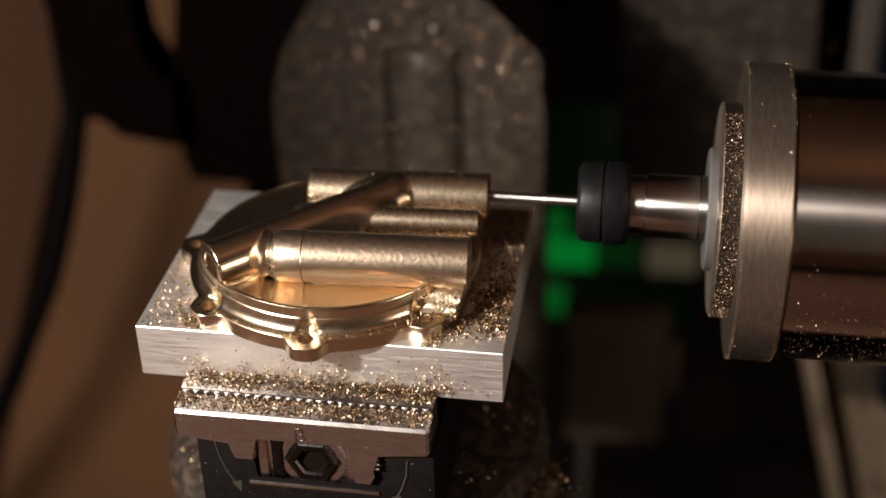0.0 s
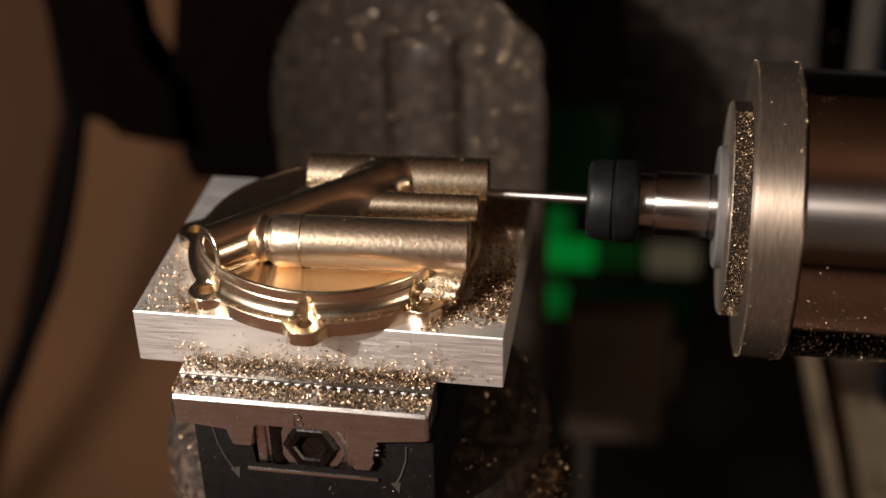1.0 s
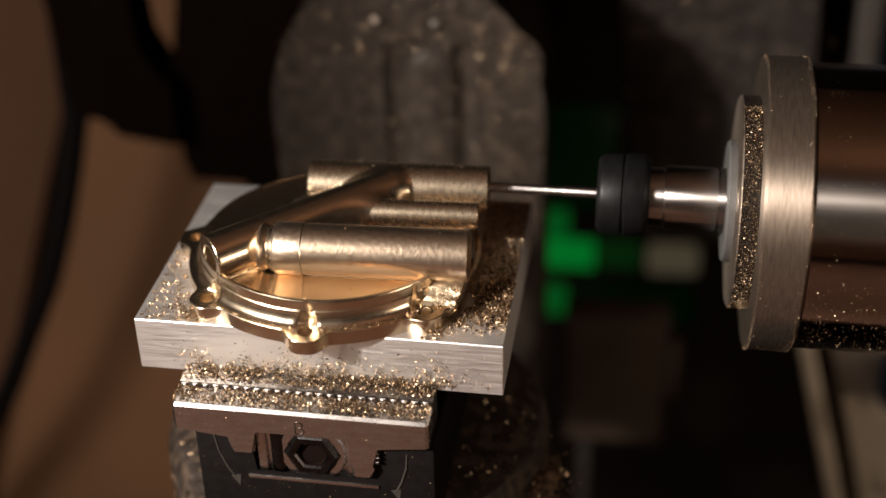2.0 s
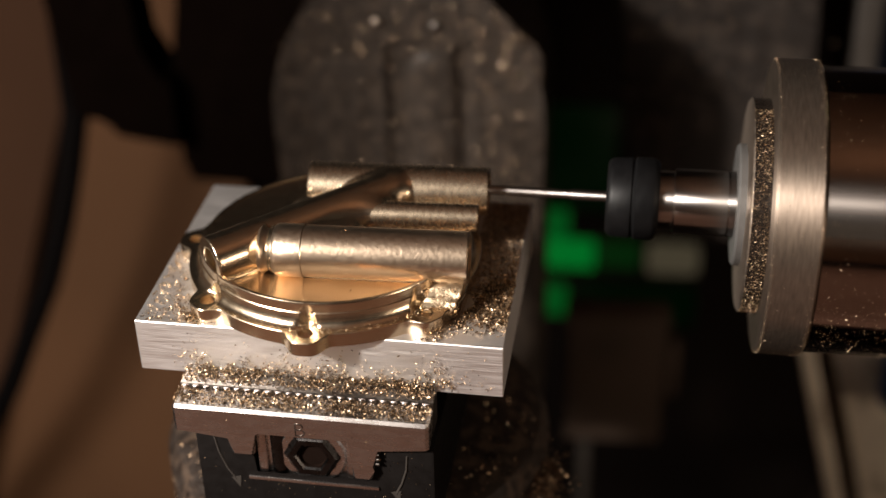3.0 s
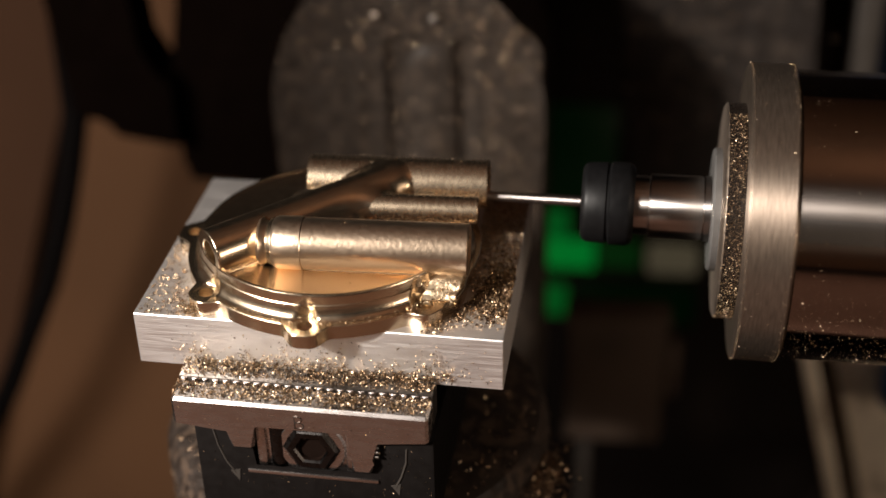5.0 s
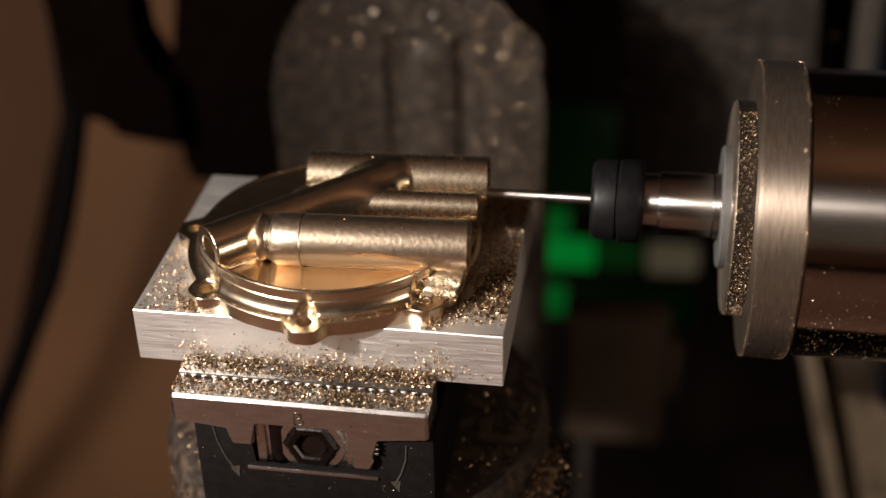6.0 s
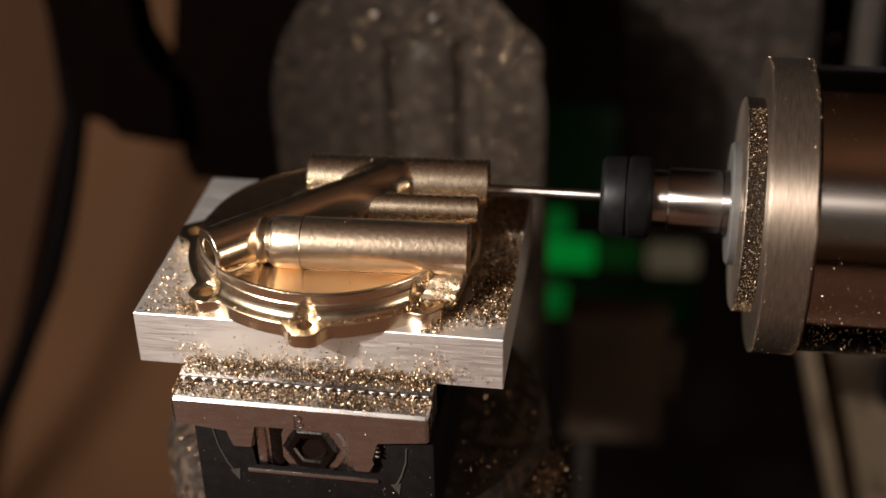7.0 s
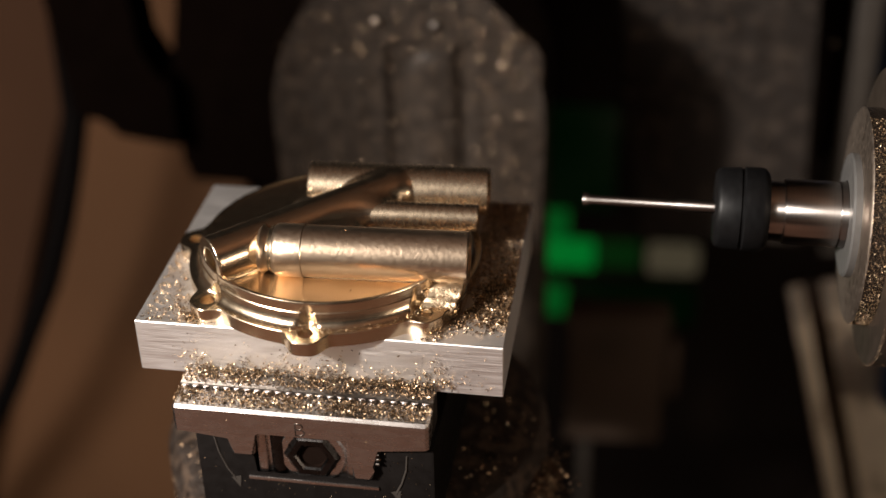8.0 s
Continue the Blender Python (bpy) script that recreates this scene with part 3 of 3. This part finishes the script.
def plate_chips():
    rng = random.Random(7)
    spots = []
    for i in range(5200):
        x, y = rng.uniform(26, 35), rng.uniform(-19, 25.5)
        if rng.random() < smoothstep(-12, -19, y) or x < 28 + (y + 12) * -0.5:
            continue
        spots.append((PLATE_TURN @ Vector((x, y, rng.uniform(0.1, 0.7))), rng.uniform(0.25, 0.7)))
    for i in range(4600):
        x, y = rng.uniform(24.5, 35.2), rng.uniform(-23, -4)
        if math.hypot(x - CX, y - CY) < 32 or rng.random() < 0.9 * smoothstep(-15, -22, y):
            continue
        spots.append((PLATE_TURN @ Vector((x, y, rng.uniform(0.1, 0.6))), rng.uniform(0.35, 0.9)))
    for i in range(2000):
        x, y = rng.uniform(-34.5, -17), rng.uniform(-25.5, 2)
        if math.hypot(x - CX, y - CY) < 29.6 or rng.random() < 0.3:
            continue
        spots.append((PLATE_TURN @ Vector((x, y, rng.uniform(0.05, 0.4))), rng.uniform(0.25, 0.7)))
    for a, count in ((-137, 520), (-45, 420), (-91, 120)):
        for i in range(count):
            t, r = radians(a + rng.gauss(0, 7)), 32.4 + abs(rng.gauss(0, 1.3))
            x, y = CX + r * math.cos(t), CY + r * math.sin(t)
            if (PLATE_TURN.inverted() @ Vector((x, y, 0))).y < -26.1:
                continue
            spots.append(((x, y, rng.uniform(0.05, 0.5)), rng.uniform(0.2, 0.6)))
    return chips("plate_swarf", "loose brass chips scattered on the aluminium plate", spots, rng)


def cover_chips():
    rng = random.Random(9)
    spots = []
    for i in range(120):
        a, r = radians(rng.uniform(-150, -40)), rng.uniform(4, 24)
        x, y = CX + r * math.cos(a), CY + r * math.sin(a)
        if y > -18.5 or rng.random() < 0.4:
            continue
        spots.append(((x, y, 5.75), rng.uniform(0.2, 0.55)))
    for i in range(380):
        a = radians(rng.uniform(-125, -35))
        r = rng.uniform(27.9, 29.4)
        spots.append(((CX + r * math.cos(a), CY + r * math.sin(a), 3.3), rng.uniform(0.15, 0.4)))
    for i in range(220):
        x, t = rng.uniform(20.0, 25.0), rng.random()
        spots.append(((x, -20.3 + 2.1 * t, 3.2 + 3.4 * t * t), rng.uniform(0.2, 0.6)))
    for i in range(240):
        a, x = radians(rng.uniform(-60, 60)), rng.uniform(-4, 26)
        y, radius = rng.choice(((-13.0, 5.05), (-13.0, 5.05), (1.6, 2.75), (12.1, 4.95)))
        spots.append(((x, y + radius * math.sin(a), 10 + radius * math.cos(a)), rng.uniform(0.1, 0.28)))
    return chips("cover_swarf", "fine brass chips lying on the brass cover", spots, rng)


# ---- spindle ----
SX, SY, SZ = 0.0, 12.1, 10.0


def spindle():
    """Motor spindle along x; its own space has the axis on x and the cover's tube end at 28."""
    thing = tagged(new("spindle"), "steel milling spindle with a black collet nut", "spindle")
    thing.empty_display_size = 0.01
    bm = bmesh.new()
    lathe(bm, [(85.8, 0), (85.8, 28.0), (86.2, 28.3), (300, 28.3), (300, 0)], None, 128)
    part("housing", bm, DARK_STEEL, thing, "polished dark steel motor housing")
    bm = bmesh.new()
    lathe(bm, [(77.1, 0), (77.1, 28.7), (77.6, 29.2), (85.4, 29.2), (85.8, 28.8), (85.8, 0)], None, 128)
    ring = part("clamp_ring", bm, STEEL_RING, thing, "turned steel ring with dusty worn rim")
    bm = bmesh.new()
    lathe(bm, [(73.7, 0), (73.7, 21.2), (77.1, 21.2), (77.1, 0)], None, 96)
    cap = part("front_cap", bm, CAP_STEEL, thing, "dark stepped front cap with chips")
    bm = bmesh.new()
    lathe(bm, [(73.2, 6.3), (73.2, 20.6), (73.5, 21.1), (73.7, 21.25), (73.75, 21.0), (73.75, 6.3)], None, 96)
    part("cap_face", bm, CAP_FACE, cap, "worn tan steel face of the cap")
    bm = bmesh.new()
    lathe(bm, [(71.6, 6.7), (71.6, 11.8), (72.0, 12.2), (73.2, 12.2), (73.2, 6.7)], None, 96)
    part("washer", bm, WASHER, thing, "grey round seal washer")
    bm = bmesh.new()
    lathe(bm, [(56.5, 0), (56.5, 5.9), (59.6, 5.9), (59.8, 6.3), (60.1, 6.45), (69.6, 6.45), (69.9, 6.3), (70.2, 6.3), (70.4, 6.5), (73.2, 6.5), (73.2, 0)], None, 64)
    rotor = part("shaft", bm, SHAFT_STEEL, thing, "polished spindle shaft")
    bm = bmesh.new()
    lathe(bm, [(46.4, 0.9), (46.4, 6.9), (46.8, 7.6), (47.6, 8.0), (51.2, 8.2), (51.5, 7.9), (51.8, 7.9), (52.1, 8.35), (55.4, 8.35), (56.2, 8.0), (56.8, 7.2), (56.8, 0.9)], None, 64)
    part("collet_nut", bm, BLACK_STEEL, rotor, "black collet nut with a groove")
    bm = bmesh.new()
    lathe(bm, [(20.4, 0), (20.4, 1.3), (20.9, 1.4), (21.4, 1.3), (22.0, 0.95), (38.8, 0.95), (39.4, 1.15), (46.5, 1.15), (46.5, 0)], None, 32)
    part("cutter", bm, CUTTER_STEEL, rotor, "thin steel cutter with a flared tip")
    rng = random.Random(11)
    bm = bmesh.new()
    for i in range(4600):
        a = rng.uniform(0.5 * math.pi, 1.75 * math.pi)
        if rng.random() < 0.8:
            x, r = rng.uniform(73.6, 77.0), 21.25
        else:
            x, r = rng.uniform(77.6, 92) if rng.random() < 0.6 else rng.uniform(86, 135), 29.22
            r = 28.32 if x > 85.8 else r
        chip_mesh(bm, (x, r * math.cos(a), r * math.sin(a)), rng.uniform(0.12, 0.38) if r < 25 else rng.uniform(0.12, 0.3), rng)
    for i in range(2600):
        a = math.pi + rng.gauss(0.36, 0.26)
        chip_mesh(bm, (rng.uniform(86.0, 160), 28.33 * math.cos(a), 28.33 * math.sin(a)), rng.uniform(0.08, 0.26), rng)
    for i in range(6000):
        a = rng.uniform(0.5 * math.pi, 1.75 * math.pi)
        chip_mesh(bm, (77.05 - min(3.3, abs(rng.gauss(0, 1.5))), 21.24 * math.cos(a), 21.24 * math.sin(a)), rng.uniform(0.06, 0.2), rng)
    for i in range(2600):
        a = rng.uniform(0.35 * math.pi, 1.8 * math.pi)
        x = (77.2 + abs(rng.gauss(0, 0.35))) if rng.random() < 0.5 else (85.7 - abs(rng.gauss(0, 0.6)))
        chip_mesh(bm, (x, 29.22 * math.cos(a), 29.22 * math.sin(a)), rng.uniform(0.08, 0.22), rng)
    tagged(part("swarf", bm, CHIP, thing, "fine brass chips stuck to the cap", 0), kind="stuff")
    return thing, rotor


# ---- surroundings ----
def surroundings():
    bm = bmesh.new()
    box(bm, -420, -75, 205, 215, -300, 0, 2, Matrix.Translation((0, 0.22, 0)) @ pose(0, 0, 0, -18) @ Matrix.Translation((0, -0.2, 0)))
    tagged(link("backdrop_panel", bm, TAN), "plain tan panel behind the machine", "panel", kind="structure")
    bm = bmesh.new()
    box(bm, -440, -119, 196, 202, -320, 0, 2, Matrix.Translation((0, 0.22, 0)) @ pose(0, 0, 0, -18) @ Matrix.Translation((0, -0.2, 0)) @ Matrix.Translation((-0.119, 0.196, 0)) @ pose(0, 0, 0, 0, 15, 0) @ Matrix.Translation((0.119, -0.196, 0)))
    tagged(link("side_sheet", bm, DIM_TAN), "tan sheet beside the tan panel, its dimness put into the colour", "panel", kind="structure")
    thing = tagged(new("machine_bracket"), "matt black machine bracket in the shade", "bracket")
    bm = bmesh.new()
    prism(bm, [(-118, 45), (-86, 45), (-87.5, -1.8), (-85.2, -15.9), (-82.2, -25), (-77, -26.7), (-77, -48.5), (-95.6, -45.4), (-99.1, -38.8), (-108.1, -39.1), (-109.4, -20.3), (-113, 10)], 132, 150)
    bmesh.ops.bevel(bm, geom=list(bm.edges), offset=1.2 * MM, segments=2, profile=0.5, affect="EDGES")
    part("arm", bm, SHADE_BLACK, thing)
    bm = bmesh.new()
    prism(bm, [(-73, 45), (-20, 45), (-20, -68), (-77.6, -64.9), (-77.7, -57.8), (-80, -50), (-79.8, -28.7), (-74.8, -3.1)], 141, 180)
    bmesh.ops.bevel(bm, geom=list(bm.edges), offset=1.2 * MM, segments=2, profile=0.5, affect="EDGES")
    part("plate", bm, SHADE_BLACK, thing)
    bm = bmesh.new()
    pts = [(-114, 150, 22), (-114, 150, 2), (-114, 148, -23), (-114, 146, -45), (-118, 143, -64), (-123, 140, -83), (-130, 137, -104), (-139, 134, -123), (-148, 131, -143), (-162, 128, -167), (-190, 122, -210)]
    fine = []
    for i in range(len(pts) - 1):
        for k in range(5):
            fine.append([pts[i][j] + (pts[i + 1][j] - pts[i][j]) * k / 5 for j in range(3)])
    sweep(bm, fine, 4.2)
    tagged(link("cable", bm, CABLE), "thick black cable hanging down", "cable")
    bm = bmesh.new()
    box(bm, 20, 190, 330, 336, -330, 100, 0.5)
    tagged(link("cover_panel", bm, DARK), "dark cover panel behind the spindle", "panel", kind="structure")
    lamp = tagged(new("indicator_board"), "circuit board with glowing green lights and an added green spill", "light")
    # board pieces are no lamps, their glow stands in for green spill
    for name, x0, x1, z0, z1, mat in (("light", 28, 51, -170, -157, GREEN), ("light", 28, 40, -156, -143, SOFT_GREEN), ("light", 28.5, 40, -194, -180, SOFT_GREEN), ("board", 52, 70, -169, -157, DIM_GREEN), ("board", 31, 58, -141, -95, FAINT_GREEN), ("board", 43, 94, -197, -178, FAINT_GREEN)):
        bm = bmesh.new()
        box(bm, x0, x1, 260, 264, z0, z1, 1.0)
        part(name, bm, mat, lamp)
    # connector block, brightened by emission
    bm = bmesh.new()
    box(bm, 73, 94, 258, 266, -170, -158, 2)
    tagged(link("glowing_connector", bm, CREAM), "cream connector block beside the green lights, given a dim glow", "light")
    motor = tagged(new("motor"), "dark brown axis motor with a flange plate", "motor")
    bm = bmesh.new()
    box(bm, 43, 76, 150, 160, -170, -121, 1.5)
    part("body", bm, BROWN_PANEL, motor)
    bm = bmesh.new()
    box(bm, 42, 77, 148.5, 161, -120.5, -116, 1.0)
    part("flange", bm, BROWN_PANEL, motor)
    bm = bmesh.new()
    box(bm, 76.5, 81, 151, 158, -150, -128, 1.0)
    part("connector", bm, BROWN_PANEL, motor)
    bm = bmesh.new()
    box(bm, 48, 52, 150, 154, -240, -172, 1.0)
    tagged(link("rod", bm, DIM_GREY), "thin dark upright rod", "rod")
    upright = tagged(new("column"), "worn grey painted machine column", "column")
    lean = Matrix.Translation((0.1150, 0.15, -0.11)) @ pose(0, 0, 0, 0, -15, 0)
    for name, x0, x1, y0, y1, mat in (("edge", 0, 5, -3, 20, GREY_PAINT), ("groove", 5, 11, 8, 20, BROWN_PANEL), ("face", 11, 62, 0, 20, GREY_PAINT)):
        bm = bmesh.new()
        box(bm, x0, x1, y0, y1, -190, -4, 1.2, lean)
        part(name, bm, mat, upright)
    bm = bmesh.new()
    box(bm, 112, 130, 190, 200, -75, 60, 1)
    tagged(link("side_panel", bm, DARK), "dark brown side panel", "panel", kind="structure")
    bm = bmesh.new()
    box(bm, 128, 137, 184, 196, -110, 60, 1.5)
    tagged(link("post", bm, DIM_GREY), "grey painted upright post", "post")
    bm = bmesh.new()
    box(bm, 139, 170, 196, 206, -50, 60, 2)
    tagged(link("blue_cover", bm, BLUE), "dark blue fabric cover", "cover")
    bm = bmesh.new()
    box(bm, 144, 172, 132, 144, -138, -112, 5, segs=4)
    tagged(link("blue_cover", bm, BLUE), "crumpled dark blue fabric", "cover")


surroundings()
PLATE = fixture_plate()
COVER = brass_cover()
VISE = vise()
ARM = casting()
CARRIAGE = carriage()
TABLE = rotary_table()
CHIPS = [vise_chips(), plate_chips(), cover_chips()]
SPINDLE, ROTOR = spindle()


# ---- movement ----
def motions():
    """The table rises and falls and the spindle sways, so that the cutter runs round the bore while it draws back."""
    first, second = (0.4385, -0.0712, 0.0387), (0.4702, 0.1254, 0.2500)

    def table_at(t):
        if t < 2.42:
            period, low, _ = first
            return -2.40 * math.cos(2 * math.pi * (t - low) / period)
        if t < 3.33 or t > 7.33:
            return 0.0
        period, low, _ = second
        return -2.55 * math.cos(2 * math.pi * (t - low) / period)

    def spindle_y(t):
        if t < 2.42:
            period, _, near = first
            return -2.0 * math.cos(2 * math.pi * (t - near) / period)
        if t < 3.2:
            return 0.8
        if t < 3.33:
            return 0.8 + 1.3 * smoothstep(3.2, 3.32, t)
        if t > 7.3:
            return -2.3 + 1.5 * smoothstep(7.3, 7.5, t)
        period, _, near = second
        return -2.15 * math.cos(2 * math.pi * (t - near) / period) - 0.25 * (t > 5)

    feed = [(0, 0.0), (2.42, 4.6), (2.52, 14.0), (2.66, 21.0), (2.74, 20.0), (2.8, 17.3), (2.9, 11.4), (3.0, 5.7), (3.1, 2.0), (3.2, -1.4), (3.3, -2.4), (3.4, -2.2), (7.3, 5.1), (7.4, 13.2), (7.5, 22.0), (7.6, 26.2), (7.7, 26.8), (8.0, 26.9)]

    def spindle_x(t):
        return float(np.interp(t, [f[0] for f in feed], [f[1] for f in feed]))

    times = [i / 30 for i in range(241)]
    rise = [(t, pose(0, 0, table_at(t) * MM)) for t in times]
    for thing in (PLATE, COVER, VISE, ARM, CARRIAGE, TABLE, *CHIPS):
        walk(thing, rise)
    lean = Matrix.Translation((0.028, 0, 0)) @ pose(0, 0, 0, 0, 0, -2.4) @ Matrix.Translation((-0.028, 0, 0))
    walk(SPINDLE, [(t, pose(0, (SY + spindle_y(t)) * MM, SZ * MM) @ lean @ pose(spindle_x(t) * MM, 0, 0)) for t in times])
    walk(ROTOR, [(t, pose(0, 0, 0, 75 * i, 0, 0)) for i, t in enumerate(times)])


motions()
